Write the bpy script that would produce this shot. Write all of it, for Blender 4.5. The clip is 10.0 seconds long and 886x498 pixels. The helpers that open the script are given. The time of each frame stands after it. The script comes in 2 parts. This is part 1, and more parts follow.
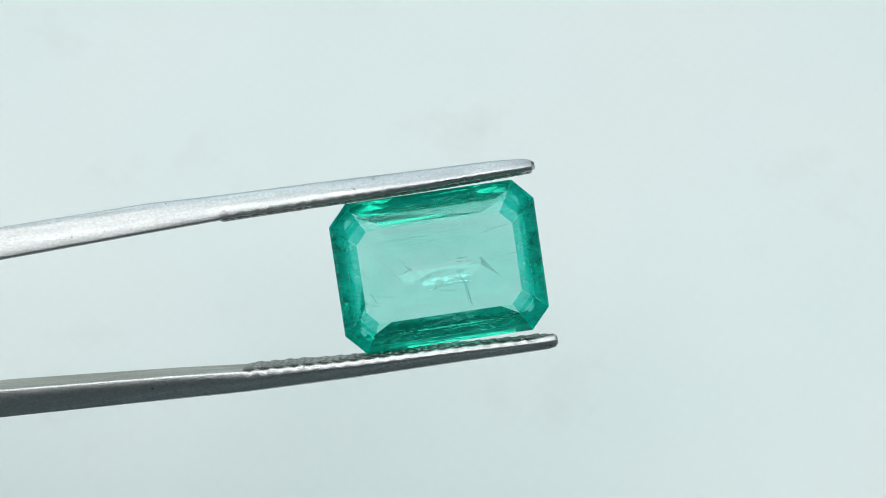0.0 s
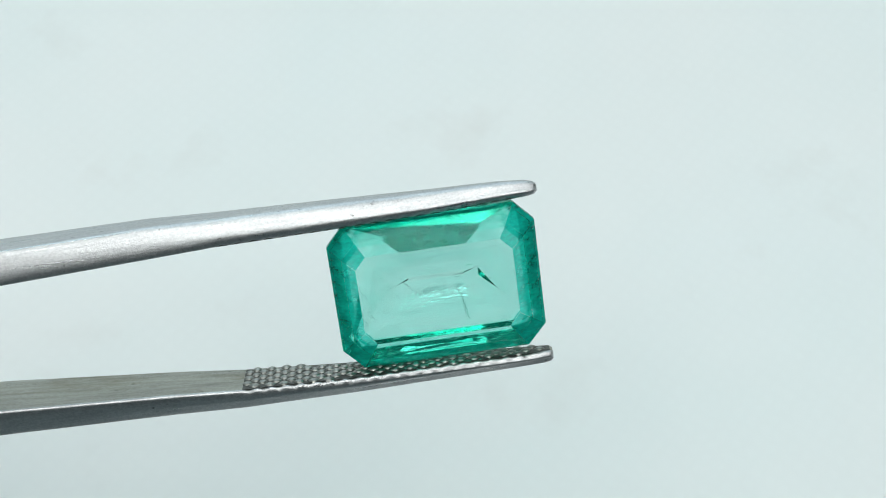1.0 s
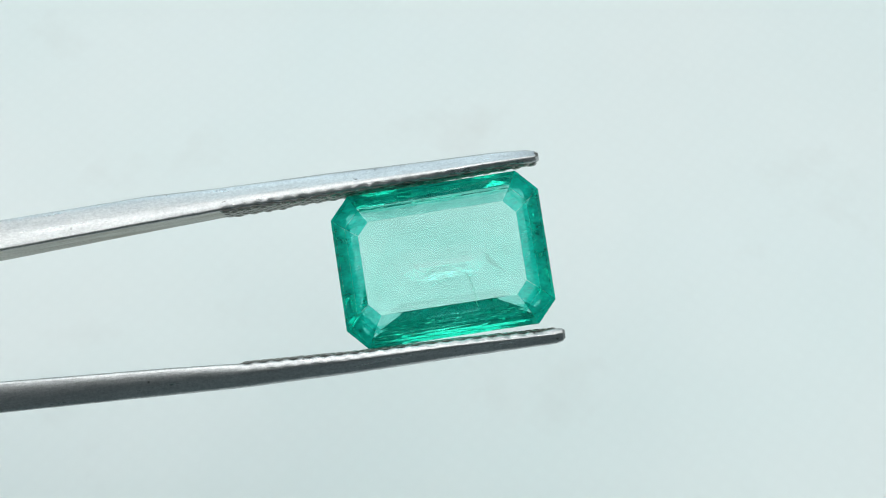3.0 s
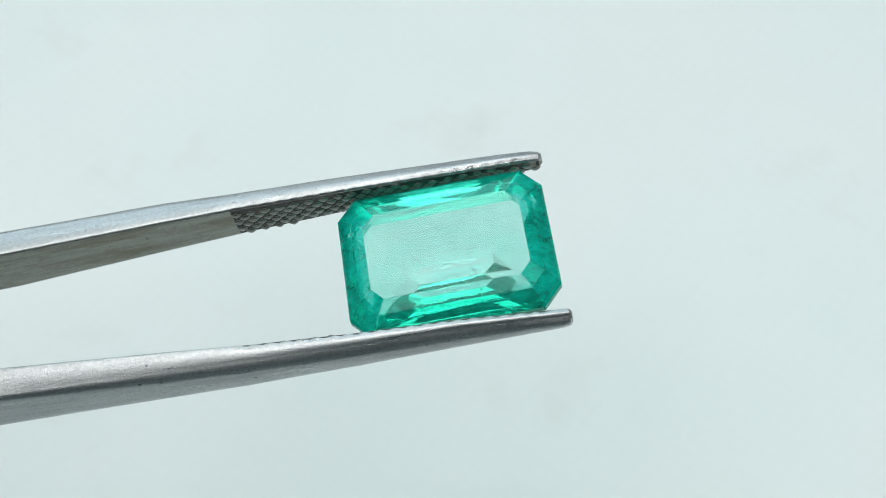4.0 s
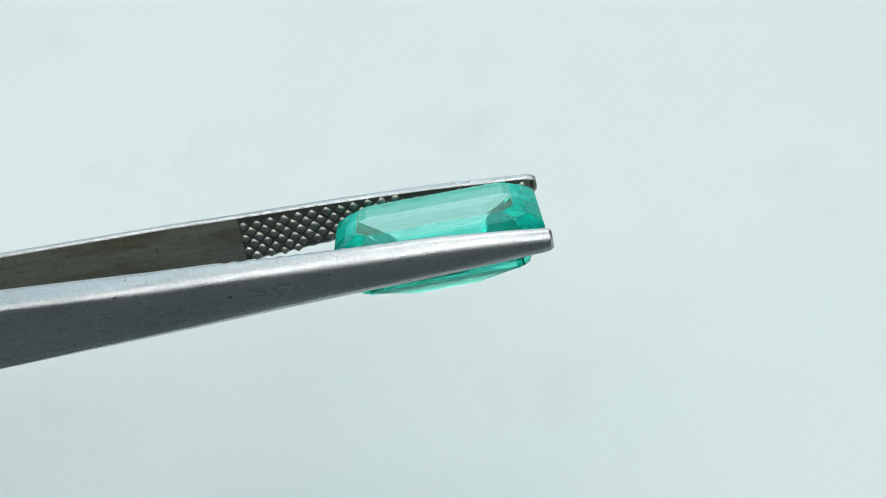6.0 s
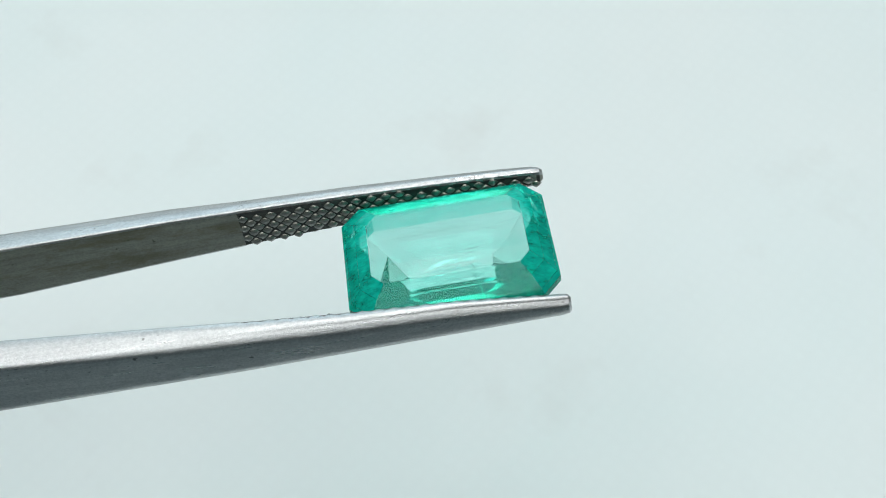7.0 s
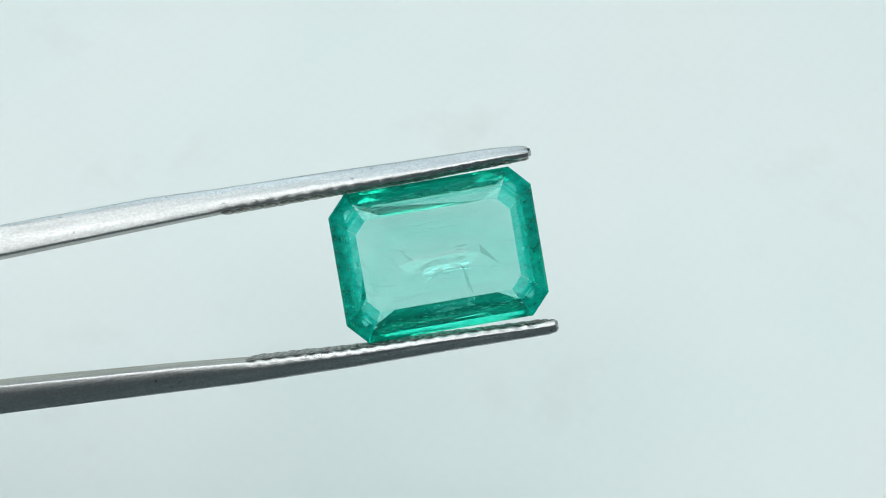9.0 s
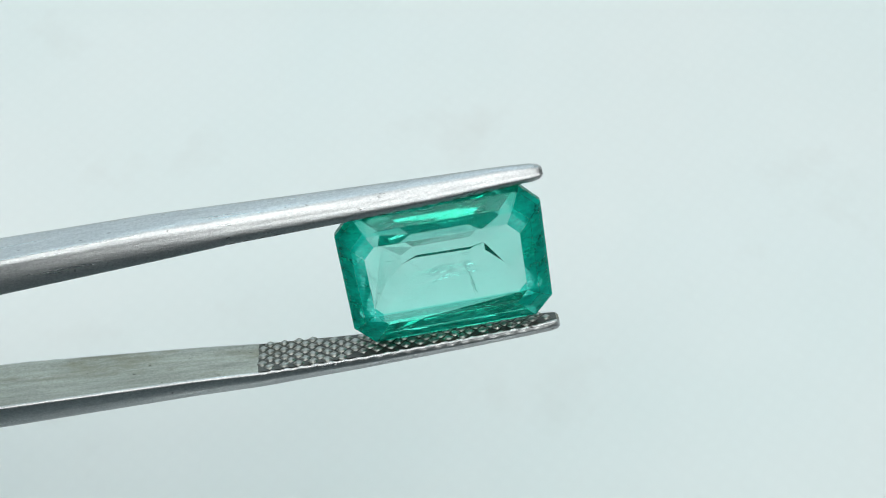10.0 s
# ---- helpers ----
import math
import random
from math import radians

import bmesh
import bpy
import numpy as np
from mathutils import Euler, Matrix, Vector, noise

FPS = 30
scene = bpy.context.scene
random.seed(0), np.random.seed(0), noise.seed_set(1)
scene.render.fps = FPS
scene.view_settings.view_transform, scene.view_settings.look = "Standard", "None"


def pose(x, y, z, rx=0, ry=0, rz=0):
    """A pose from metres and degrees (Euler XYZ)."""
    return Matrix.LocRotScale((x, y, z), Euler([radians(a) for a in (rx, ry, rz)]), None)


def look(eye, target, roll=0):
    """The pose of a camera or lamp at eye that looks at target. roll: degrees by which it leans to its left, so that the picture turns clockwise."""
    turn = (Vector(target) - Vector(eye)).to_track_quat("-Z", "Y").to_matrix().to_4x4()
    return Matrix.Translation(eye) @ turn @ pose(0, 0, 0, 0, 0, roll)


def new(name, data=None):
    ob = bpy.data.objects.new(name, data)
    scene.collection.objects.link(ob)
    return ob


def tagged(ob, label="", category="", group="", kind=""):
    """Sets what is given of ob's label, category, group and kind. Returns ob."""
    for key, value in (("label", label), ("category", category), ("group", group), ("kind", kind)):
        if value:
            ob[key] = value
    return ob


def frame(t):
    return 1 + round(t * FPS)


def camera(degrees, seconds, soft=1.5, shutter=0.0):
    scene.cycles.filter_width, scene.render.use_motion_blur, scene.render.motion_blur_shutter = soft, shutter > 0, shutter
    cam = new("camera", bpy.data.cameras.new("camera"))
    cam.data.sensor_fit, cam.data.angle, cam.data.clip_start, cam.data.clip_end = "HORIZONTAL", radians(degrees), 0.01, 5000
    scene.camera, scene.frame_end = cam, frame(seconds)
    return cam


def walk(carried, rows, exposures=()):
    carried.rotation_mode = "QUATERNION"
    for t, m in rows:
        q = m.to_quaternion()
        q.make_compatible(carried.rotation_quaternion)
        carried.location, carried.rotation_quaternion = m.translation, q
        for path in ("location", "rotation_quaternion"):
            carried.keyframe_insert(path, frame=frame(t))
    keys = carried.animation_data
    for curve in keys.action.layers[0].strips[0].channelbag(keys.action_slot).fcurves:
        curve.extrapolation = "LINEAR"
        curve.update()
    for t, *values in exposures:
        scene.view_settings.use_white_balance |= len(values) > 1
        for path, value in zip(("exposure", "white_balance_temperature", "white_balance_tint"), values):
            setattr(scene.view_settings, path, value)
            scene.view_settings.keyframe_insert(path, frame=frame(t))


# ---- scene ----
MM = 0.001
cam = camera(35.72, 10.0, soft=1.0)

# the stone's resting place, 34 mm over the table, and the camera 80 mm from it, looking 55 degrees down
TABLE = 0.75
HOLD = Vector((0.0, 0.0, TABLE + 0.034 + 0.005))
DOWN = radians(55)
EYE = HOLD + Vector((0, -math.cos(DOWN), math.sin(DOWN))) * 80 * MM
VIEW = look(EYE, HOLD)
walk(cam, [(0.0, VIEW), (10.0, VIEW)])

# seconds; the held stone seen from the camera: right, up, depth in mm; roll about the arms, sway, slope in degrees
HELD = [
    (0.0, -0.22, -1.05, -79.95, 2.6, 0.1, 8.4),
    (0.3, -0.32, -1.29, -79.80, 4.1, -0.8, 8.3),
    (0.5, -0.15, -1.58, -80.05, 8.2, -0.2, 8.4),
    (1.0, -0.32, -2.12, -79.60, 18.1, 0.6, 8.0),
    (1.3, -0.31, -2.70, -79.18, 26.8, -0.1, 7.8),
    (1.6, -0.42, -2.50, -80.10, 30.6, -1.3, 8.1),
    (2.0, -0.41, -2.24, -79.86, 33.3, -1.0, 8.0),
    (2.5, -0.03, -1.58, -80.08, 12.6, -0.1, 8.8),
    (2.7, -0.07, -1.06, -79.05, 3.5, -0.1, 8.8),
    (3.8, 0.24, -0.33, -77.98, -20.9, -2.1, 9.9),
    (4.0, 0.25, -0.21, -78.04, -27.5, -2.1, 10.4),
    (4.5, 0.01, 0.46, -79.04, -47.2, -1.2, 10.0),
    (5.0, -0.18, 1.22, -78.86, -67.6, -1.1, 10.6),
    (5.2, -0.30, 1.28, -78.97, -71.3, -1.0, 11.2),
    (5.6, -0.40, 1.62, -79.50, -75.0, -1.2, 9.9),
    (6.3, -0.19, 0.88, -79.43, -62.3, -2.0, 11.0),
    (6.5, 0.09, 0.55, -79.44, -56.8, -1.3, 10.4),
    (7.0, 0.30, -0.11, -79.06, -42.7, -0.1, 9.3),
    (7.5, 0.22, -0.82, -79.47, -26.1, -1.4, 9.6),
    (7.8, 0.17, -0.89, -79.80, -20.9, -1.1, 9.2),
    (8.0, 0.13, -0.93, -80.03, -20.9, -2.1, 8.9),
    (8.1, 0.13, -0.94, -80.00, -19.9, -1.9, 8.9),
    (8.5, 0.13, -0.95, -79.90, -7.2, -0.3, 8.9),
    (9.0, -0.26, -0.35, -80.45, 0.8, -0.3, 9.7),
    (9.2, -0.19, -0.17, -79.66, 9.3, -0.2, 10.2),
    (9.5, -0.43, 0.92, -80.17, 13.2, 0.1, 11.6),
    (9.7, 0.38, -1.05, -80.37, 18.7, -0.2, 10.0),
    (10.0, 0.14, -0.98, -80.49, 30.3, -0.0, 9.9),
]


def hand_rows():
    return [(t, VIEW @ pose(x * MM, y * MM, z * MM, rx, ry, rz)) for t, x, y, z, rx, ry, rz in HELD]


# ---- light ----
world = bpy.data.worlds.new("sky")
scene.world = world
world.use_nodes = True
wn = world.node_tree
sky = wn.nodes.new("ShaderNodeTexSky")
sky.sky_type, sky.sun_disc = "NISHITA", False
sky.sun_elevation, sky.sun_rotation = radians(50), radians(150)
wn.links.new(sky.outputs[0], wn.nodes["Background"].inputs[0])
wn.nodes["Background"].inputs[1].default_value = 0.10
scene.view_settings.exposure = 0.0


def area(name, m, w, h, watts, colour):
    d = bpy.data.lights.new(name, "AREA")
    d.shape, d.size, d.size_y, d.energy, d.color = "RECTANGLE", w, h, watts, colour
    ob = new(name, d)
    ob.matrix_world = m
    return ob


# bluish fill from an assumed, unseen window
area("window_fill_light", look((-0.35, 1.72, 1.75), (-0.05, 0.0, 0.85)), 1.9, 1.3, 13, (0.79, 1.0, 1.02))
# unseen overhead fill, added for soft even brightness on the cloth and steel
area("overhead_fill_light", look((-0.1, -0.15, 2.36), (-0.1, -0.15, 0.0)), 1.8, 1.7, 22.5, (0.955, 1.0, 0.98))


# ---- materials ----
def material(name, base, rough=0.5, metal=0.0):
    m = bpy.data.materials.new(name)
    m.use_nodes = True
    b = m.node_tree.nodes["Principled BSDF"]
    b.inputs["Base Color"].default_value = (*base, 1)
    b.inputs["Roughness"].default_value = rough
    b.inputs["Metallic"].default_value = metal
    return m, m.node_tree.nodes, m.node_tree.links, b


def coords(n, l, stretch=(1, 1, 1), turn=0.0):
    c, mp = n.new("ShaderNodeTexCoord"), n.new("ShaderNodeMapping")
    mp.inputs["Scale"].default_value = stretch
    mp.inputs["Rotation"].default_value = (0, 0, turn)
    l.new(c.outputs["Object"], mp.inputs["Vector"])
    return mp.outputs["Vector"]


def noise_tex(n, l, vec, scale, detail=4.0, rough=0.55):
    t = n.new("ShaderNodeTexNoise")
    t.inputs["Scale"].default_value, t.inputs["Detail"].default_value, t.inputs["Roughness"].default_value = scale, detail, rough
    l.new(vec, t.inputs["Vector"])
    return t.outputs["Fac"]


def ramp(n, l, fac, stops):
    r = n.new("ShaderNodeValToRGB")
    e = r.color_ramp.elements
    e[0].position, e[0].color = stops[0][0], (*stops[0][1], 1)
    e[1].position, e[1].color = stops[-1][0], (*stops[-1][1], 1)
    for p, c in stops[1:-1]:
        e.new(p).color = (*c, 1)
    l.new(fac, r.inputs["Fac"])
    return r.outputs["Color"]


def mixed(n, l, kind, fac, a, b):
    x = n.new("ShaderNodeMix")
    x.data_type, x.blend_type = "RGBA", kind
    for sock, v in ((x.inputs[0], fac), (x.inputs[6], a), (x.inputs[7], b)):
        if hasattr(v, "is_linked"):
            l.new(v, sock)
        else:
            sock.default_value = v if isinstance(v, float) else (*v, 1)
    return x.outputs[2]


def bump(n, l, b, height, strength, distance):
    x = n.new("ShaderNodeBump")
    x.inputs["Strength"].default_value, x.inputs["Distance"].default_value = strength, distance
    l.new(height, x.inputs["Height"])
    l.new(x.outputs["Normal"], b.inputs["Normal"])


def cloth_material():
    m, n, l, b = material("white_cotton_cloth", (0.8, 0.8, 0.8), 0.95)
    v = coords(n, l, turn=radians(38))
    waves = []
    for axis in ("X", "Y"):
        w = n.new("ShaderNodeTexWave")
        w.bands_direction = axis
        w.inputs["Scale"].default_value, w.inputs["Distortion"].default_value = 250, 1.2
        w.inputs["Detail Scale"].default_value = 0.6
        l.new(v, w.inputs["Vector"])
        waves.append(w.outputs["Fac"])
    weave = mixed(n, l, "MULTIPLY", 1.0, waves[0], waves[1])
    cloud = noise_tex(n, l, coords(n, l), 22, 3)
    stain = noise_tex(n, l, coords(n, l, (1, 1, 1), 0.4), 75, 4)
    tone = ramp(n, l, cloud, [(0.3, (0.745, 0.815, 0.822)), (0.7, (0.80, 0.83, 0.835))])
    spots = ramp(n, l, stain, [(0.62, (1, 1, 1)), (0.78, (0.95, 0.935, 0.93))])
    tone = mixed(n, l, "MULTIPLY", 1.0, tone, spots)
    thread = ramp(n, l, weave, [(0.0, (0.9945, 0.9945, 0.9945)), (0.6, (1, 1, 1))])
    l.new(mixed(n, l, "MULTIPLY", 1.0, tone, thread), b.inputs["Base Color"])
    bump(n, l, b, weave, 0.008, 0.0001)
    return m


def plaster(name, base):
    m, n, l, b = material(name, base, 0.9)
    f = noise_tex(n, l, coords(n, l), 6, 5)
    l.new(ramp(n, l, f, [(0.3, tuple(0.92 * c for c in base)), (0.7, tuple(min(1, 1.06 * c) for c in base))]), b.inputs["Base Color"])
    bump(n, l, b, noise_tex(n, l, coords(n, l), 180, 3), 0.2, 0.001)
    return m


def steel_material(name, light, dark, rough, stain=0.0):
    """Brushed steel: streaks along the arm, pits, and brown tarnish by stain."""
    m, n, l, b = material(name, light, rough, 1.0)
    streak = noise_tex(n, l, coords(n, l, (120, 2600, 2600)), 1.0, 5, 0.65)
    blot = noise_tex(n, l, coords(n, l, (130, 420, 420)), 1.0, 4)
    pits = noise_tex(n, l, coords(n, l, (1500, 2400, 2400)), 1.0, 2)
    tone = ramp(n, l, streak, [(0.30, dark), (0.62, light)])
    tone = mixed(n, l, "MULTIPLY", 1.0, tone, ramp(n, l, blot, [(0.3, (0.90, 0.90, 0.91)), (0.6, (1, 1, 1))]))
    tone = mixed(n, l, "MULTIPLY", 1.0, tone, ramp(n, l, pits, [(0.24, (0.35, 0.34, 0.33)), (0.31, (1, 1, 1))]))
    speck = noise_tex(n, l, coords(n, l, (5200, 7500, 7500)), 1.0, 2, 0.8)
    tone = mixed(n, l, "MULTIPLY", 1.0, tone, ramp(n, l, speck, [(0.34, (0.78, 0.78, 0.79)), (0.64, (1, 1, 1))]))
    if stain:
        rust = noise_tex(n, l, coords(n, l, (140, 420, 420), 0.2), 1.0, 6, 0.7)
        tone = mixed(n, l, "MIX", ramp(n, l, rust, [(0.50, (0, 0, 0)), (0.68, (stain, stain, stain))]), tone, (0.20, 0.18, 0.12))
    l.new(tone, b.inputs["Base Color"])
    rg = ramp(n, l, streak, [(0.3, (rough + 0.07,) * 3), (0.7, (rough - 0.05,) * 3)])
    l.new(rg, b.inputs["Roughness"])
    grain = noise_tex(n, l, coords(n, l, (6500, 9500, 9500)), 1.0, 4, 0.75)
    bump(n, l, b, mixed(n, l, "MIX", 0.8, streak, grain), 0.8, 0.00004)
    return m


def emerald_material(name, haze_lo, haze_hi, scratch, deep, pale):
    m = bpy.data.materials.new(name)
    m.use_nodes = True
    n, l = m.node_tree.nodes, m.node_tree.links
    n.remove(n["Principled BSDF"])
    g = n.new("ShaderNodeBsdfGlass")
    g.inputs["IOR"].default_value = 1.575
    g.inputs["Roughness"].default_value = 0.0
    if scratch:
        lines = noise_tex(n, l, coords(n, l, (1300, 1300, 350)), 1.0, 5, 0.7)
        l.new(ramp(n, l, lines, [(0.45, (0.0,) * 3), (0.70, (scratch,) * 3)]), g.inputs["Roughness"])
    zone = noise_tex(n, l, coords(n, l, (60, 420, 900)), 1.0, 4)
    l.new(ramp(n, l, zone, [(0.3, deep), (0.7, pale)]), g.inputs["Color"])
    # milky haze of tiny inclusions; on the crown it also paints the rim's glow
    d, t, x1, x2 = n.new("ShaderNodeBsdfDiffuse"), n.new("ShaderNodeBsdfTranslucent"), n.new("ShaderNodeMixShader"), n.new("ShaderNodeMixShader")
    d.inputs["Color"].default_value = t.inputs["Color"].default_value = (0.012, 0.80, 0.67, 1)
    haze = noise_tex(n, l, coords(n, l, (900, 1500, 600), 0.1), 1.0, 8, 0.72)
    l.new(ramp(n, l, haze, [(0.38, (haze_lo,) * 3), (0.66, (haze_hi,) * 3)]), x2.inputs[0])
    l.new(d.outputs[0], x1.inputs[1])
    l.new(t.outputs[0], x1.inputs[2])
    l.new(g.outputs[0], x2.inputs[1])
    l.new(x1.outputs[0], x2.inputs[2])
    l.new(x2.outputs[0], n["Material Output"].inputs[0])
    return m


def flake_material(name, colour, rough, shine, most=0.8):
    """A healed crack in the stone: part clear, part a fine film."""
    m = bpy.data.materials.new(name)
    m.use_nodes = True
    n, l = m.node_tree.nodes, m.node_tree.links
    b = n["Principled BSDF"]
    b.inputs["Base Color"].default_value = (*colour, 1)
    b.inputs["Roughness"].default_value = rough
    b.inputs["Metallic"].default_value = shine
    t, x = n.new("ShaderNodeBsdfTransparent"), n.new("ShaderNodeMixShader")
    f = noise_tex(n, l, coords(n, l, (900, 500, 900)), 1.0, 5, 0.7)
    l.new(ramp(n, l, f, [(0.36, (0, 0, 0)), (0.60, (most, most, most))]), x.inputs[0])
    l.new(t.outputs[0], x.inputs[1])
    l.new(b.outputs[0], x.inputs[2])
    l.new(x.outputs[0], n["Material Output"].inputs[0])
    return m


CLOTH = cloth_material()
WALL = plaster("pale_wall_paint", (0.62, 0.63, 0.62))
OPERATOR_DARK = plaster("operator_stand_in_paint", (0.125, 0.157, 0.168))
CEILING = plaster("white_ceiling_paint", (0.8, 0.8, 0.8))
FLOOR = plaster("grey_floor", (0.25, 0.24, 0.23))
WOOD = plaster("dark_table_wood", (0.115, 0.15, 0.16))
STEEL = steel_material("brushed_steel", (0.645, 0.645, 0.65), (0.535, 0.537, 0.545), 0.30)
INNER = steel_material("stained_inner_steel", (0.44, 0.43, 0.375), (0.33, 0.325, 0.28), 0.38, 0.95)
GROOVE_STEEL = steel_material("dark_groove_steel", (0.15, 0.15, 0.14), (0.08, 0.08, 0.075), 0.5, 0.4)
STUD = steel_material("worn_stud_steel", (0.44, 0.44, 0.41), (0.30, 0.30, 0.275), 0.30, 0.6)
GEM = emerald_material("emerald", 0.01, 0.07, 0.0, (0.70, 0.95, 0.91), (0.79, 0.97, 0.935))
# the crown's deep tint paints the rim's absorbed light; its scratches are wear
GEM_CROWN = emerald_material("worn_crown_rim_tint", 0.26, 0.78, 0.06, (0.20, 0.87, 0.79), (0.38, 0.93, 0.87))
GEM_LOW = emerald_material("emerald_lower_facets", 0.01, 0.08, 0.0, (0.58, 0.945, 0.89), (0.72, 0.965, 0.925))
GEM_SIDE = emerald_material("emerald_crown_sides", 0.10, 0.36, 0.05, (0.50, 0.95, 0.89), (0.66, 0.97, 0.92))
GEM_WORN = emerald_material("worn_emerald_girdle", 0.10, 0.45, 0.12, (0.60, 0.95, 0.90), (0.74, 0.97, 0.93))
GEM_BASE = emerald_material("emerald_pavilion", 0.03, 0.16, 0.02, (0.66, 0.95, 0.91), (0.77, 0.97, 0.935))
FEATHER = flake_material("dark_feather", (0.10, 0.34, 0.27), 0.5, 0.0, 0.42)
TUBES = flake_material("pale_tubes", (0.45, 0.92, 0.80), 0.4, 0.0, 0.95)
FLASH = flake_material("bright_feather", (0.70, 0.98, 1.0), 0.10, 1.0, 0.34)


# ---- mesh helpers ----
def mesh_object(name, bm, mat, parent=None, label=""):
    me = bpy.data.meshes.new(name)
    bm.normal_update()
    bm.to_mesh(me)
    bm.free()
    for x in (mat if isinstance(mat, (list, tuple)) else [mat]):
        me.materials.append(x)
    ob = new(name, me)
    if parent:
        ob.parent = parent
    if label:
        tagged(ob, label)
    return ob


def part(name, bm, mat, parent, label=""):
    return mesh_object(name, bm, mat, parent, label)


def box(bm, x0, x1, y0, y1, z0, z1):
    v = [bm.verts.new((x, y, z)) for x in (x0, x1) for y in (y0, y1) for z in (z0, z1)]
    for f in ((0, 1, 3, 2), (4, 6, 7, 5), (0, 4, 5, 1), (2, 3, 7, 6), (0, 2, 6, 4), (1, 5, 7, 3)):
        bm.faces.new([v[i] for i in f])


def boxes(*rows):
    bm = bmesh.new()
    for r in rows:
        box(bm, *r)
    return bm


# ---- the room: plain walls that close the place ----
RX, RY, RZ, TH = 1.8, 1.8, 2.4, 0.12


def room():
    tagged(mesh_object("floor", boxes((-RX - TH, RX + TH, -RY - TH, RY + TH, -0.1, 0)), FLOOR), "plain grey floor under the table", "floor", kind="structure")
    tagged(mesh_object("ceiling", boxes((-RX - TH, RX + TH, -RY - TH, RY + TH, RZ, RZ + 0.1)), CEILING), "plain white painted ceiling", "ceiling", kind="structure")
    wx0, wx1, wz0 = -1.3, 0.6, 1.1
    tagged(mesh_object("wall_north", boxes((-RX, wx0, RY, RY + TH, 0, RZ), (wx1, RX, RY, RY + TH, 0, RZ), (wx0, wx1, RY, RY + TH, 0, wz0)), WALL),
           "unseen pale wall with an opening added for the fill light", "wall", kind="structure")
    # dark so that steel and stone reflect it in the operator's place
    tagged(mesh_object("wall_south", boxes((-RX, RX, -RY - TH, -RY, 0, RZ)), OPERATOR_DARK), "unseen dark wall standing in for the operator's dark reflection", "wall", kind="structure")
    for s, nm in ((-1, "wall_west"), (1, "wall_east")):
        a, b2 = sorted((s * RX, s * (RX + TH)))
        tagged(mesh_object(nm, boxes((a, b2, -RY - TH, RY + TH, 0, RZ)), WALL), "plain pale painted wall", "wall", kind="structure")


room()


def cloth():
    """The white cloth: a sheet over the table top with gentle folds and a real thickness."""
    bm = bmesh.new()
    nx, ny = 120, 90
    w, d = 0.9, 0.60
    grid = [[bm.verts.new(((i / nx - 0.5) * w, j / ny * d - 0.022, 0.0)) for j in range(ny + 1)] for i in range(nx + 1)]
    for row in grid:
        for v in row:
            v.co.z = 0.003 * noise.noise(Vector((v.co.x * 7, v.co.y * 9, 0.3))) + 0.0006 * noise.noise(Vector((v.co.x * 40, v.co.y * 40, 2.0))) + 0.0045
    for i in range(nx):
        for j in range(ny):
            bm.faces.new((grid[i][j], grid[i + 1][j], grid[i + 1][j + 1], grid[i][j + 1])).smooth = True
    ob = mesh_object("white_cloth", bm, CLOTH)
    ob.location.z = TABLE
    so = ob.modifiers.new("thickness", "SOLIDIFY")
    so.thickness = 0.0008
    tagged(ob, "plain white woven cotton cloth spread over the table", "cloth")


def table():
    root = tagged(new("table"), "dark wooden table under a white cloth", "table")
    part("tabletop", boxes((-0.75, 0.75, -0.46, 0.64, TABLE - 0.03, TABLE)), WOOD, root)
    for x in (-0.68, 0.68):
        for y in (-0.40, 0.58):
            part("leg", boxes((x - 0.03, x + 0.03, y - 0.03, y + 0.03, 0, TABLE - 0.03)), WOOD, root)


table()
cloth()


# ---- the round lamp whose light glints on the stone ----
def downlight():
    m, n, l, b = material("lit_lamp_glass", (1, 1, 1), 0.5)
    b.inputs["Emission Color"].default_value = (1.0, 0.97, 0.88, 1)
    b.inputs["Emission Strength"].default_value = LAMP_GLOW
    rim_m = material("white_lamp_metal", (0.8, 0.8, 0.8), 0.4)[0]
    root = tagged(new("ceiling_lamp"), "round white ceiling lamp, lit", "lamp")
    c = HOLD + LAMP_WAY * LAMP_FAR
    bm = bmesh.new()
    bmesh.ops.create_cone(bm, segments=48, radius1=LAMP_R * 0.98, radius2=LAMP_R, depth=0.004, cap_ends=True)
    g = part("diffuser", bm, m, root, "glowing round diffuser")
    bm = bmesh.new()
    bmesh.ops.create_cone(bm, segments=48, radius1=LAMP_R * 1.05, radius2=LAMP_R * 1.25, depth=0.03, cap_ends=True)
    r = part("housing", bm, rim_m, root)
    r.location.z = 0.019
    root.matrix_world = Matrix.Translation(c) @ LAMP_WAY.to_track_quat("Z", "Y").to_matrix().to_4x4()
    bm = bmesh.new()
    top = (RZ - c.z) / LAMP_WAY.z
    bmesh.ops.create_cone(bm, segments=12, radius1=0.008, radius2=0.008, depth=top, cap_ends=True)
    s = part("stem", bm, rim_m, root)
    s.location.z = top / 2 + 0.03


def fill_light_surround():
    """A frame added around the overhead fill light, itself an assumed source."""
    white = material("white_surround_metal", (0.8, 0.8, 0.8), 0.4)[0]
    root = tagged(new("fill_light_frame"), "white frame added around the unseen overhead fill light", "lamp")
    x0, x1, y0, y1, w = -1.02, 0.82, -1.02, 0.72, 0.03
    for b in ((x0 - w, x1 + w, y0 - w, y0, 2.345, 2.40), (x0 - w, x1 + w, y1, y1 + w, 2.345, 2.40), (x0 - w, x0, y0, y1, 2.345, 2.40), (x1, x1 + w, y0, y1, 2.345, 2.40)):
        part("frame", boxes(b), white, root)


fill_light_surround()
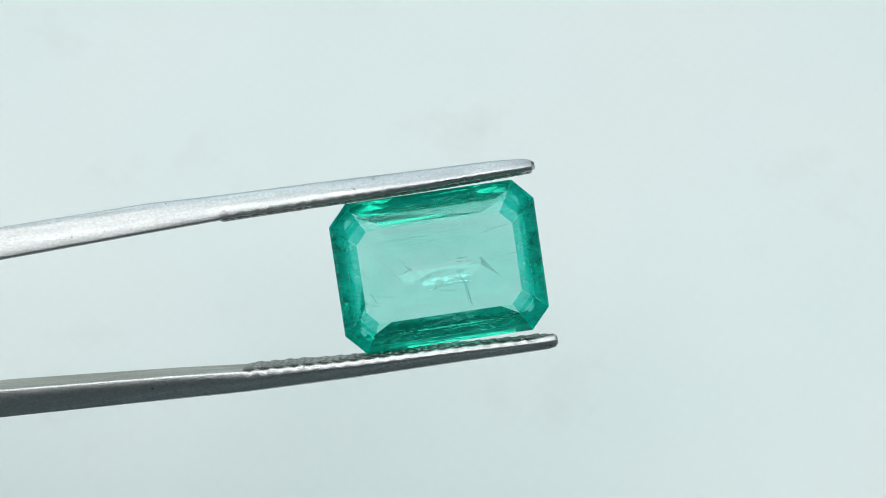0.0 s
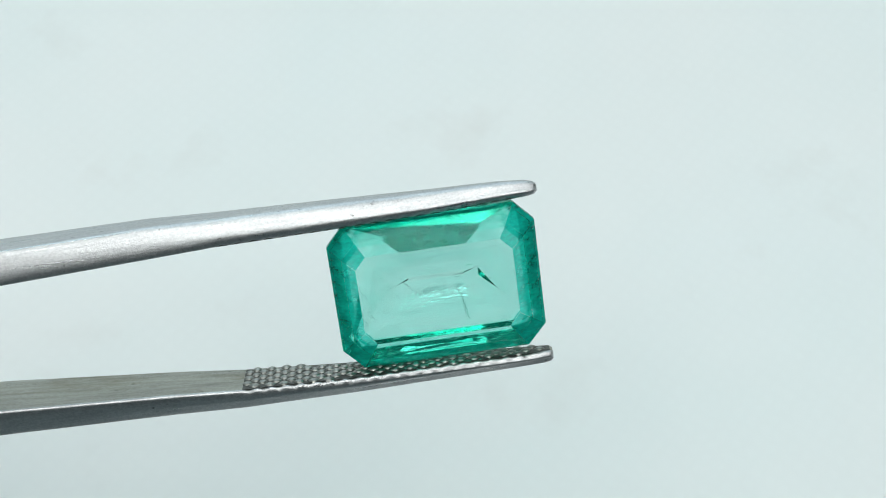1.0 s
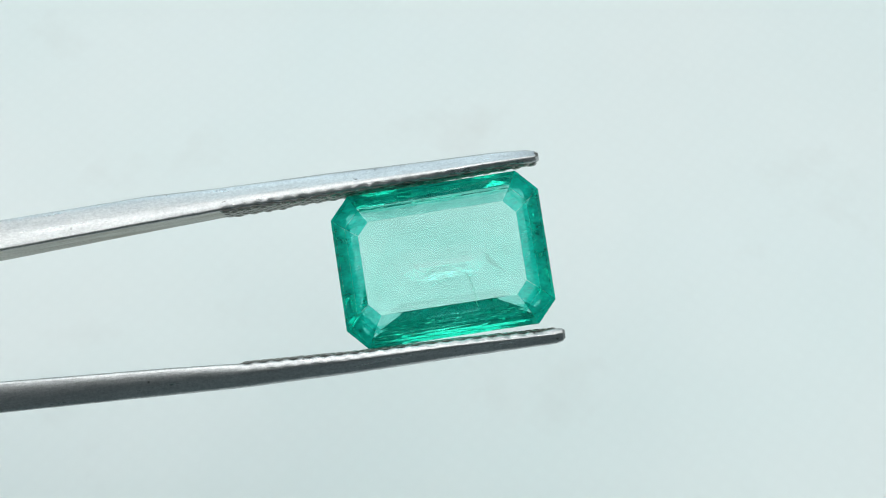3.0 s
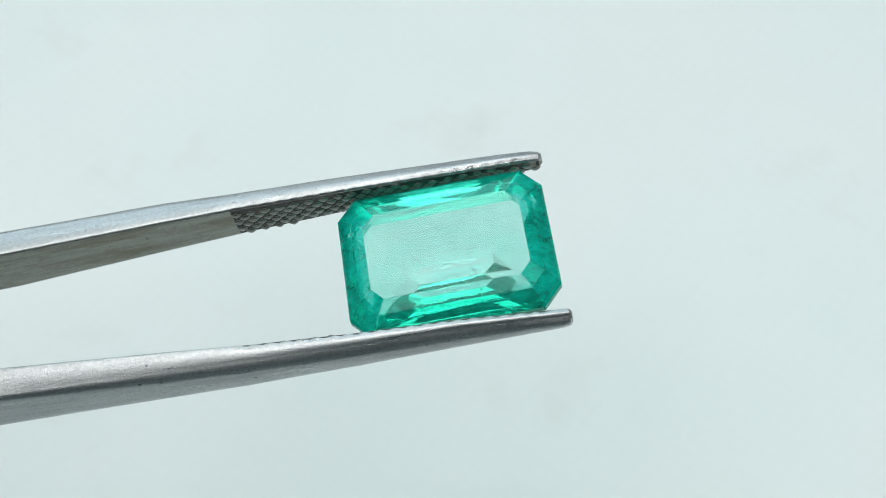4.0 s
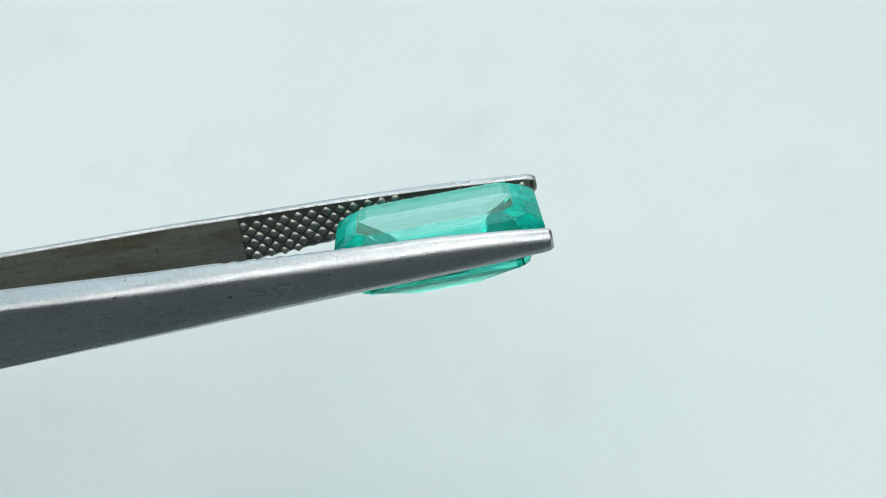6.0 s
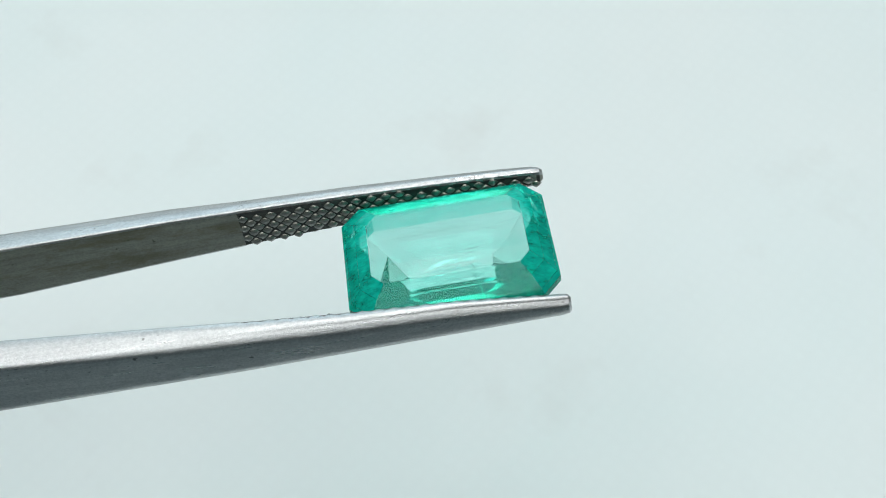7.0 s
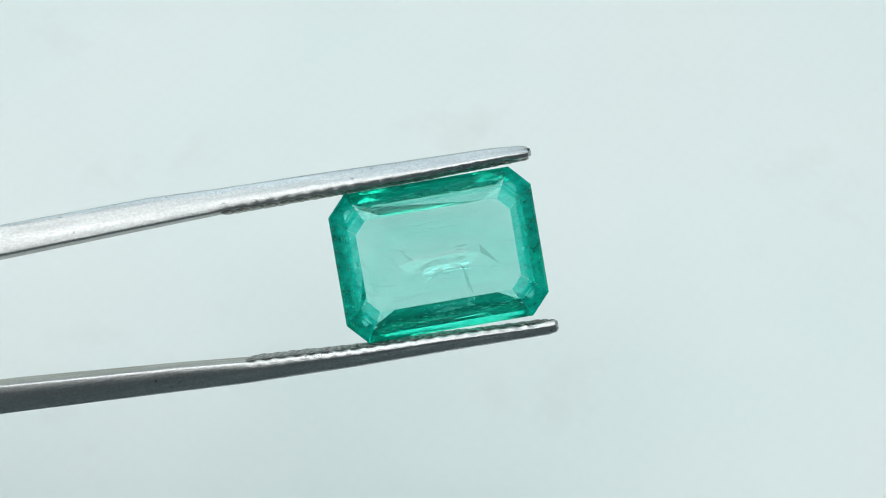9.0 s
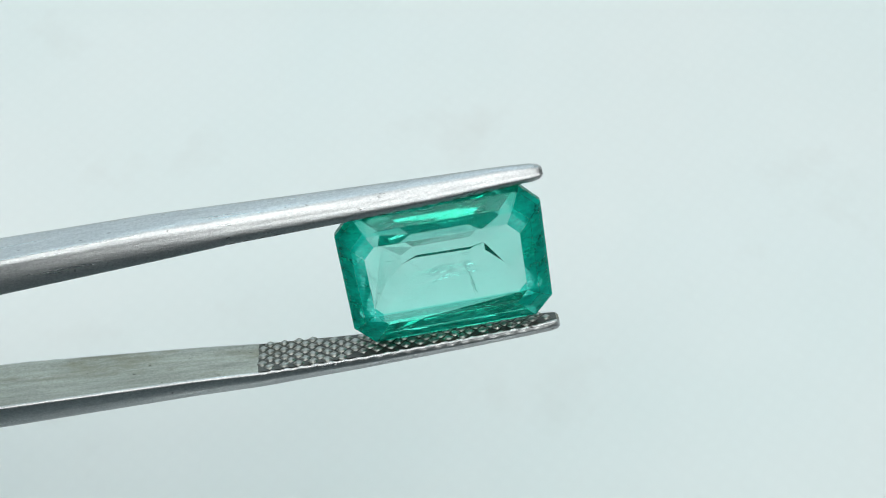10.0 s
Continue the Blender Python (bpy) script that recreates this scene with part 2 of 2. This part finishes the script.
LAMP_GLOW, LAMP_FAR, LAMP_R = 130.0, 1.1, 0.018
LAMP_WAY = (VIEW.to_3x3() @ Vector((-0.129, 0.6387, 0.7585))).normalized()
downlight()


# ---- the stone ----
def octagon(bm, a, b, ca, cb, z):
    pts = ((-a, b - cb), (-a + ca, b), (a - ca, b), (a, b - cb), (a, -b + cb), (a - ca, -b), (-a + ca, -b), (-a, -b + cb))
    return [bm.verts.new((x * MM, y * MM, z * MM)) for x, y in pts]


# half length, half width, corner cuts, height: crown and girdle, then the pavilion down to the keel
CUT = (
    (4.50, 2.66, 0.66, 0.72, 1.10),
    (5.22, 3.46, 0.88, 0.94, 0.751),
    (5.82, 4.20, 1.06, 1.14, 0.28),
    (6.00, 4.42, 1.13, 1.22, 0.04),
    (5.99, 4.41, 1.13, 1.22, -0.45),
    (5.58, 3.84, 1.02, 1.08, -1.32),
    (4.72, 3.12, 0.16, 0.18, -2.36),
    (3.60, 2.14, 0.70, 0.90, -2.90),
    (2.45, 0.80, 0.70, 0.52, -3.44),
    (1.70, 0.14, 0.08, 0.08, -3.54),
)


def gemstone():
    """An old hand-cut stone: its pavilion facets are a little uneven and broken into kites."""
    r = random.Random(11)
    bm = bmesh.new()
    rings = [octagon(bm, *c) for c in CUT]
    for ring, loose in zip(rings[5:9], (0.05, 0.08, 0.06, 0.06)):
        for v in ring:
            v.co += Vector((r.uniform(-1, 1), r.uniform(-1, 1), r.uniform(-0.35, 0.35))) * loose * MM
    # the near long side of the pavilion is flatter than the far one
    for ring, (y0, y1, z1) in zip(rings[5:], ((3.84, 3.74, -1.16), (3.12, 3.08, -2.13), (2.14, 2.02, -2.87), (0.80, 0.86, -3.53), (0.14, 0.14, -3.62))):
        for v in ring:
            if v.co.y < 0:
                v.co.y *= y1 / y0
                v.co.x *= 1.03 if y0 == 0.80 else 1.0
                v.co.z += z1 * MM - sum(w.co.z for w in ring if w.co.y > 0) / 4
    bm.faces.new(rings[0][::-1])
    for k, (p, q) in enumerate(zip(rings, rings[1:])):
        for i in range(8):
            j = (i + 1) % 8
            if k < 5:
                faces = [(p[i], p[j], q[j], q[i])]
            elif (i + k) % 2:
                faces = [(p[i], p[j], q[j]), (p[i], q[j], q[i])]
            else:
                faces = [(p[i], p[j], q[i]), (p[j], q[j], q[i])]
            for f in faces:
                crown = 4 if i in (1, 5) else 1      # the long sides get less painted rim tint, where light's path is short
                bm.faces.new(f).material_index = (crown, crown, crown, 2, 2, 3, 5, 5, 5)[k]
    bm.faces.new(rings[-1])
    bmesh.ops.recalc_face_normals(bm, faces=bm.faces)
    bmesh.ops.bevel(bm, geom=[e for e in bm.edges], offset=0.012 * MM, segments=1, affect="EDGES")
    ob = mesh_object("gemstone", bm, [GEM, GEM_CROWN, GEM_WORN, GEM_BASE, GEM_SIDE, GEM_LOW])
    tagged(ob, "green step-cut emerald with inclusions, held in tweezers", "gemstone")
    return ob


stone = gemstone()


def skin_material(name, deep, pale):
    m = bpy.data.materials.new(name)
    m.use_nodes = True
    n, l = m.node_tree.nodes, m.node_tree.links
    n.remove(n["Principled BSDF"])
    t = n.new("ShaderNodeBsdfTransparent")
    f = noise_tex(n, l, coords(n, l, (500, 500, 1300)), 1.0, 6, 0.65)
    l.new(ramp(n, l, f, [(0.35, deep), (0.65, pale)]), t.inputs["Color"])
    l.new(t.outputs[0], n["Material Output"].inputs[0])
    return m


def absorption_skins():
    """Added thin upright skins: their tint stands in for light absorbed along the rim."""
    bm = bmesh.new()
    for lo, hi in (((4.92, 3.20, 0.76, 0.82, 0.78), (4.92, 3.08, 0.76, 0.82, -2.30)), ((5.46, 3.84, 0.93, 1.00, 0.44), (5.48, 3.72, 0.93, 1.00, -1.50))):
        a, b = octagon(bm, *lo), octagon(bm, *hi)
        for i in range(8):
            j = (i + 1) % 8
            bm.faces.new((a[i], a[j], b[j], b[i])).material_index = {1: 0, 5: 1}.get(i, 2)
    part("absorption_skin", bm, [skin_material("far_skin_tint", (0.44, 0.94, 0.88), (0.68, 0.97, 0.93)), skin_material("near_skin_tint", (0.38, 0.91, 0.84), (0.64, 0.96, 0.91)),
                             skin_material("end_skin_tint", (0.03, 0.64, 0.56), (0.20, 0.84, 0.77))],
         stone, "added tinted skin that darkens light crossing the stone's rim")


absorption_skins()


def ribbon(points, width, lean):
    """A thin wavy crack along points (mm), as a narrow upright strip."""
    bm = bmesh.new()
    rows = []
    for k, (x, y, z) in enumerate(points):
        w = width * (0.35 + 0.65 * math.sin(math.pi * (k + 0.5) / len(points)))
        d = Vector(lean).normalized() * w / 2
        c = Vector((x, y, z))
        rows.append([bm.verts.new((c + s * d) * MM) for s in (-1, 1)])
    for p, q in zip(rows, rows[1:]):
        bm.faces.new((p[0], p[1], q[1], q[0])).smooth = True
    return bm


def crack_path(a, b, wave, n, seed):
    r = random.Random(seed)
    a, b = Vector(a), Vector(b)
    side = (b - a).cross(Vector((0, 0, 1)))
    side = side.normalized() if side.length > 1e-6 else Vector((1, 0, 0))
    out, off = [], 0.0
    for k in range(n + 1):
        off = 0.7 * off + r.uniform(-wave, wave)
        out.append(a.lerp(b, k / n) + side * off + Vector((0, 0, r.uniform(-0.05, 0.05))))
    return out


def inclusions():
    # a short dark dash, the long crack across the middle, wisps by the ends
    cracks = (((0.95, 0.28, -1.8), (1.75, 0.33, -1.8), 0.015, 0.16), ((1.05, 0.12, -2.0), (1.5, 0.10, -2.0), 0.02, 0.10),
              ((1.15, -0.35, -1.9), (1.55, -2.75, -1.9), 0.10, 0.14), ((0.8, -0.2, -2.2), (1.5, -1.3, -2.2), 0.06, 0.06),
              ((-2.4, 0.8, -1.5), (-1.0, -0.8, -1.7), 0.12, 0.07), ((-3.0, 0.3, -1.2), (-2.2, -0.7, -1.4), 0.10, 0.06),
              ((-3.9, -1.2, -1.0), (-2.9, -1.4, -1.1), 0.08, 0.09), ((-4.3, -1.0, -0.8), (-3.7, -1.7, -0.9), 0.10, 0.10),
              ((-4.6, -1.6, -0.9), (-3.4, -1.9, -1.0), 0.06, 0.06), ((3.6, 0.1, -1.0), (5.2, 0.25, -0.9), 0.05, 0.08),
              ((2.9, 1.7, -1.4), (4.4, 1.9, -1.3), 0.04, 0.06), ((-3.6, 1.85, -1.6), (2.6, 2.05, -1.6), 0.03, 0.04),
              ((-2.0, 1.5, -1.9), (3.4, 1.62, -1.9), 0.03, 0.035), ((-3.4, -2.3, -1.8), (-0.6, -2.1, -1.9), 0.06, 0.05),
              ((0.4, 0.9, -1.4), (0.5, -0.2, -1.5), 0.06, 0.04), ((2.2, -1.5, -1.6), (3.3, -1.2, -1.6), 0.06, 0.045),
              ((-0.4, -1.4, -2.2), (0.8, -1.6, -2.2), 0.05, 0.05), ((-4.5, 0.9, -0.8), (-4.1, -0.6, -0.8), 0.12, 0.09))
    for k, (a, b, wave, w) in enumerate(cracks):
        part("crack", ribbon(crack_path(a, b, wave * 0.6, 18, 40 + k), w * 0.75, (0.5, 1.0, 0.55)), FEATHER, stone)
    # pale curved wisps close under both ends
    wisps = (((-5.35, 1.3, -0.10), (-4.75, -0.5, -0.30), 0.16), ((-5.5, 0.2, -0.15), (-4.5, -1.1, -0.35), 0.14), ((-5.2, -0.6, -0.10), (-4.3, -1.6, -0.30), 0.12),
             ((-5.4, 2.2, -0.10), (-4.9, 0.9, -0.25), 0.12), ((-5.1, -1.5, -0.20), (-4.6, -2.4, -0.30), 0.10), ((4.5, -0.1, -0.30), (5.6, 0.1, -0.10), 0.10),
             ((4.8, 1.6, -0.25), (5.3, -0.4, -0.10), 0.12), ((4.6, -1.4, -0.30), (5.4, -1.9, -0.15), 0.10), ((1.35, -1.2, -1.7), (1.60, -2.6, -1.7), 0.08))
    for k, (a, b, w) in enumerate(wisps):
        part("wisp", ribbon(crack_path(a, b, 0.06, 16, 90 + k), w, (0.9, 0.5, 0.25)), TUBES, stone, "pale wispy healed crack")
    # curved bright feathers that flash when they face the lamp
    for cx, cy, cz, rx, ry, lift in ((0.1, -0.75, -2.2, 1.7, 0.26, 14), (0.4, -1.05, -1.95, 1.5, 0.18, 27), (0.0, -0.42, -1.9, 1.6, 0.22, -15)):
        bm = bmesh.new()
        n, m = 18, 7
        turn = Matrix.Rotation(-radians(lift), 3, "X")
        grid = []
        for i in range(n + 1):
            u = -1 + 2 * i / n
            row = []
            for j in range(m + 1):
                v = -1 + 2 * j / m
                half = (math.sqrt(max(0.0, 1 - u * u)) + 0.04) * (0.75 + 0.55 * noise.noise(Vector((u * 5, 2.0 * (v > 0), cx * 3))))
                p = Vector((u * rx, v * ry * half, 0.03 * noise.noise(Vector((u * 3, v * 2, cx))) - 0.07 * u * u))
                p.y -= 0.42 * u * u if u < 0 else 0.0
                row.append(bm.verts.new((turn @ p + Vector((cx, cy, cz))) * MM))
            grid.append(row)
        for i in range(n):
            for j in range(m):
                bm.faces.new((grid[i][j], grid[i + 1][j], grid[i + 1][j + 1], grid[i][j + 1])).smooth = True
        part("feather", bm, FLASH, stone, "bright iridescent healed crack")
    # fine growth tubes, too many to count
    bm = bmesh.new()
    r = random.Random(3)
    for k in range(460):
        rim = r.random() < 0.90
        if rim:
            if r.random() < 0.5:
                x, y, z = r.choice((-1, 1)) * r.uniform(4.6, 5.1), r.uniform(-2.6, 2.6), r.uniform(-1.6, 0.4)
                d = Vector((r.uniform(-0.15, 0.15), 1, r.uniform(-0.5, 0.5)))
            else:
                x, y, z = r.uniform(-4.2, 4.2), r.choice((-1, 1)) * r.uniform(3.0, 3.5), r.uniform(-1.6, 0.4)
                d = Vector((1, r.uniform(-0.1, 0.1), r.uniform(-0.5, 0.5)))
        else:
            x, y, z = r.uniform(-4, 4), r.uniform(-2.4, 2.4), r.uniform(-2.0, 0.2)
            d = Vector((1, r.uniform(-0.15, 0.15), r.uniform(-0.3, 0.3)))
        d.normalize()
        h = d * r.uniform(0.06, 0.36 if rim else 0.30)
        s = d.cross(Vector((0.3, 0.4, 1))).normalized() * r.uniform(0.010, 0.03)
        c = Vector((x, y, z))
        v = [bm.verts.new(p * MM) for p in (c - h, c + s, c + h, c - s)]
        bm.faces.new(v)
    tagged(part("growth_tubes", bm, TUBES, stone, "fine pale needles inside the stone"), kind="stuff")


inclusions()


# ---- the tweezers ----
# along the arm, inner face, thickness, near and far edge of the inner face, narrowing of the back, in mm
ARM_A = ((-150, 1.5, 1.6, 4.4, -4.2, 0.3), (-120, 5.0, 1.7, 4.2, -4.0, 0.4), (-70, 4.6, 1.9, 3.1, -3.1, 0.5), (-40, 4.05, 1.95, 2.2, -2.5, 0.5), (-26, 4.1, 1.88, 1.85, -2.25, 0.5),
         (-16, 4.42, 1.68, 1.58, -1.80, 0.5), (-12, 4.54, 1.42, 1.40, -1.65, 0.45), (-5.7, 4.55, 1.30, 1.22, -1.32, 0.42), (0, 4.57, 1.12, 0.95, -1.10, 0.36), (4, 4.66, 0.95, 0.62, -0.85, 0.28),
         (5.7, 4.70, 0.78, 0.48, -0.74, 0.24), (6.12, 4.74, 0.62, 0.36, -0.62, 0.2), (6.32, 4.84, 0.36, 0.16, -0.42, 0.12))
ARM_B = ((-150, 1.5, 1.6, 4.4, -4.2, 0.3), (-120, 2.6, 1.7, 4.2, -4.0, 0.4), (-70, 2.0, 1.9, 3.1, -3.3, 0.5), (-40, 2.34, 1.95, 2.4, -3.0, 0.5), (-26, 3.05, 1.72, 2.20, -2.46, 0.5),
         (-16, 3.77, 1.49, 1.77, -1.92, 0.5), (-12, 4.12, 1.33, 1.66, -1.65, 0.45), (-5.7, 4.47, 1.11, 1.36, -1.32, 0.42), (0, 4.62, 0.98, 1.07, -1.10, 0.36), (4, 4.80, 0.84, 0.70, -0.85, 0.28),
         (5.65, 4.86, 0.80, 0.50, -0.76, 0.24), (6.05, 4.88, 0.70, 0.42, -0.68, 0.2), (6.2, 4.96, 0.46, 0.28, -0.54, 0.14))


def along(rows, x):
    """The arm's numbers at x, gliding between its rows."""
    for p, q in zip(rows, rows[1:]):
        if p[0] <= x <= q[0]:
            f = (x - p[0]) / (q[0] - p[0])
            return [a + (b - a) * f for a, b in zip(p[1:], q[1:])]
    return list(rows[-1][1:])


def stud_mesh(seed):
    """One worn pyramid of the cross-cut grip: four-sided, rounded on top, 0.8 mm across, pointing along y."""
    r = random.Random(seed)
    bm = bmesh.new()
    levels = []
    for w, h in ((0.41, -0.03), (0.345, 0.055), (0.25, 0.098), (0.13, 0.12)):
        ring = []
        for k in range(8):
            a = math.pi / 4 * k
            d = w * (1.0 if k % 2 == 0 else 0.80) * r.uniform(0.95, 1.05)
            ring.append(bm.verts.new((math.cos(a) * d * MM, h * MM, math.sin(a) * d * 0.9 * MM)))
        levels.append(ring)
    for p, q in zip(levels, levels[1:]):
        for k in range(8):
            j = (k + 1) % 8
            bm.faces.new((p[k], q[k], q[j], p[j])).smooth = True
    bm.faces.new(levels[-1]).smooth = True
    bmesh.ops.recalc_face_normals(bm, faces=bm.faces)
    bm.faces.ensure_lookup_table()
    if bm.faces[-1].normal.y < 0:
        bmesh.ops.reverse_faces(bm, faces=bm.faces)
    me = bpy.data.meshes.new("stud")
    bm.to_mesh(me)
    bm.free()
    me.materials.append(STUD)
    return me


STUDS = [stud_mesh(60 + k) for k in range(4)]


def tweezer_arm(root, rows, side):
    xs = [-150, -135, -120, -100, -85, -70, -55, -40, -33] + [-26 + 1.0 * k for k in range(14)] + [-12 + 0.215 * k for k in range(80)] + [r[0] for r in rows[-3:]]
    bm = bmesh.new()
    rings = []
    for x in xs:
        inner, th, zf, zb, nar = along(rows, x)
        mid, hw = (zf + zb) / 2, (zf - zb) / 2
        soft = min(1.0, max(0.0, (x + 30) / 30))      # the back turns from faceted to round towards the tip
        ring = []
        # from the rounded near edge of the inner face, up the side, over the back
        bx = hw - nar
        side_a, side_b = Vector((hw, 0.16)), Vector((bx, th))
        up = side_a.lerp(side_b, 0.90 - 0.38 * soft)
        on = Vector((bx - (0.14 + 0.30 * soft) * hw * 0.6, th * (1.0 + 0.01 * soft)))
        bend = (up + on) / 2 + Vector((0.05 + 0.05 * soft, 0.05 + 0.04 * soft)) * (0.6 + 0.4 * hw)
        bulge = 0.07 + 0.06 * soft
        prof = [(hw - 0.18, 0.0), (hw - 0.07, 0.022), (hw - 0.015, 0.08), tuple(side_a), tuple(side_a.lerp(up, 0.25) + Vector((bulge * 0.7, 0))), tuple(side_a.lerp(up, 0.55) + Vector((bulge, 0))), tuple(side_a.lerp(up, 0.85) + Vector((bulge * 0.5, 0))), tuple(up),
                tuple(bend), tuple(on), (on.x * 0.82, on.y + 0.012 * soft), (on.x * 0.3, on.y + 0.03 * soft)]
        full = prof + [(-z, y) for z, y in reversed(prof)]
        # the file cuts notch both edges of the gripping face
        notch = (0.5 - 0.5 * math.cos(2 * math.pi * x / 0.86)) if -12 <= x <= 5.3 else 0.0
        for k, (z, y) in enumerate(full):
            if k < 4 or k >= len(full) - 4:
                y, z = y + 0.075 * notch, z - 0.05 * notch * (1 if z > 0 else -1)
            ring.append(bm.verts.new((x * MM, side * (inner + y) * MM, (mid + z) * MM)))
        rings.append(ring)
    n = len(rings[0])
    for p, q in zip(rings, rings[1:]):
        for i in range(n):
            j = (i + 1) % n
            f = bm.faces.new((p[i], p[j], q[j], q[i]))
            f.material_index = 1 if i == n - 1 else 0
            f.smooth = i != n - 1
    bm.faces.new(rings[0])
    bm.faces.new(rings[-1])
    bmesh.ops.recalc_face_normals(bm, faces=bm.faces)
    for p, q in zip(rings, rings[1:]):
        for i in (0, n - 1):
            bm.edges.get((p[i], q[i])).smooth = False
    for ring in rings[-2:]:
        for i in range(n):
            bm.edges.get((ring[i], ring[(i + 1) % n])).smooth = False
    arm = part("arm", bm, [STEEL, INNER], root)
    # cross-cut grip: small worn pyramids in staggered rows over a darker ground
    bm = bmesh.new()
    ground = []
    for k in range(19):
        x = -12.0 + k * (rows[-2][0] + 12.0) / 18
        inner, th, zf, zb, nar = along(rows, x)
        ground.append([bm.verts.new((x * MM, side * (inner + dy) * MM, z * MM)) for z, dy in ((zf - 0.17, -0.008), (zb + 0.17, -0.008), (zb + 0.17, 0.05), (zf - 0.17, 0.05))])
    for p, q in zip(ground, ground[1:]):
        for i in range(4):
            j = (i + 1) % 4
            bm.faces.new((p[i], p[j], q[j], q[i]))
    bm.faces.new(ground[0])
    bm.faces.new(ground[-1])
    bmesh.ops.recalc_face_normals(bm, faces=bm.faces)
    grip = part("grip_pad", bm, GROOVE_STEEL, arm, "dark cross-cut gripping face")
    px, pz = 0.86, 0.78
    rnd = random.Random(5 + side)
    for i in range(80):
        x = -11.75 + i * px / 2
        if x > rows[-2][0] - 0.2:
            break
        inner, th, zf, zb, nar = along(rows, x)
        for j in range(-5, 6):
            z = -0.12 + (j + 0.5 * (i % 2)) * pz
            if not zb + 0.17 < z < zf - 0.37:
                continue
            st = new("stud", STUDS[rnd.randrange(len(STUDS))])
            st.parent = arm
            g = 0.88 * rnd.uniform(0.92, 1.05) * min(1.0, 0.80 + (min(z - zb, zf - z)) * 0.6)
            st.matrix_local = Matrix.LocRotScale(Vector((x + rnd.uniform(-0.03, 0.03), side * inner, z + rnd.uniform(-0.03, 0.03))) * MM,
                                                 Euler((0 if side < 0 else math.pi, rnd.uniform(-0.08, 0.08), 0)), (g, rnd.uniform(0.9, 1.02), g))
    return arm


def make_tweezers():
    root = tagged(new("tweezers"), "worn stainless steel gem tweezers with cross-cut tips, gripping the stone", "tweezers")
    tweezer_arm(root, ARM_A, 1)
    tweezer_arm(root, ARM_B, -1)
    bm = boxes((-0.152, -0.138, -0.0018, 0.0018, -0.0044, 0.0038))
    part("joint", bm, STEEL, root, "riveted steel joint")
    return root


tweezers = make_tweezers()


def motions():
    walk(tweezers, hand_rows())
    walk(stone, hand_rows())


motions()
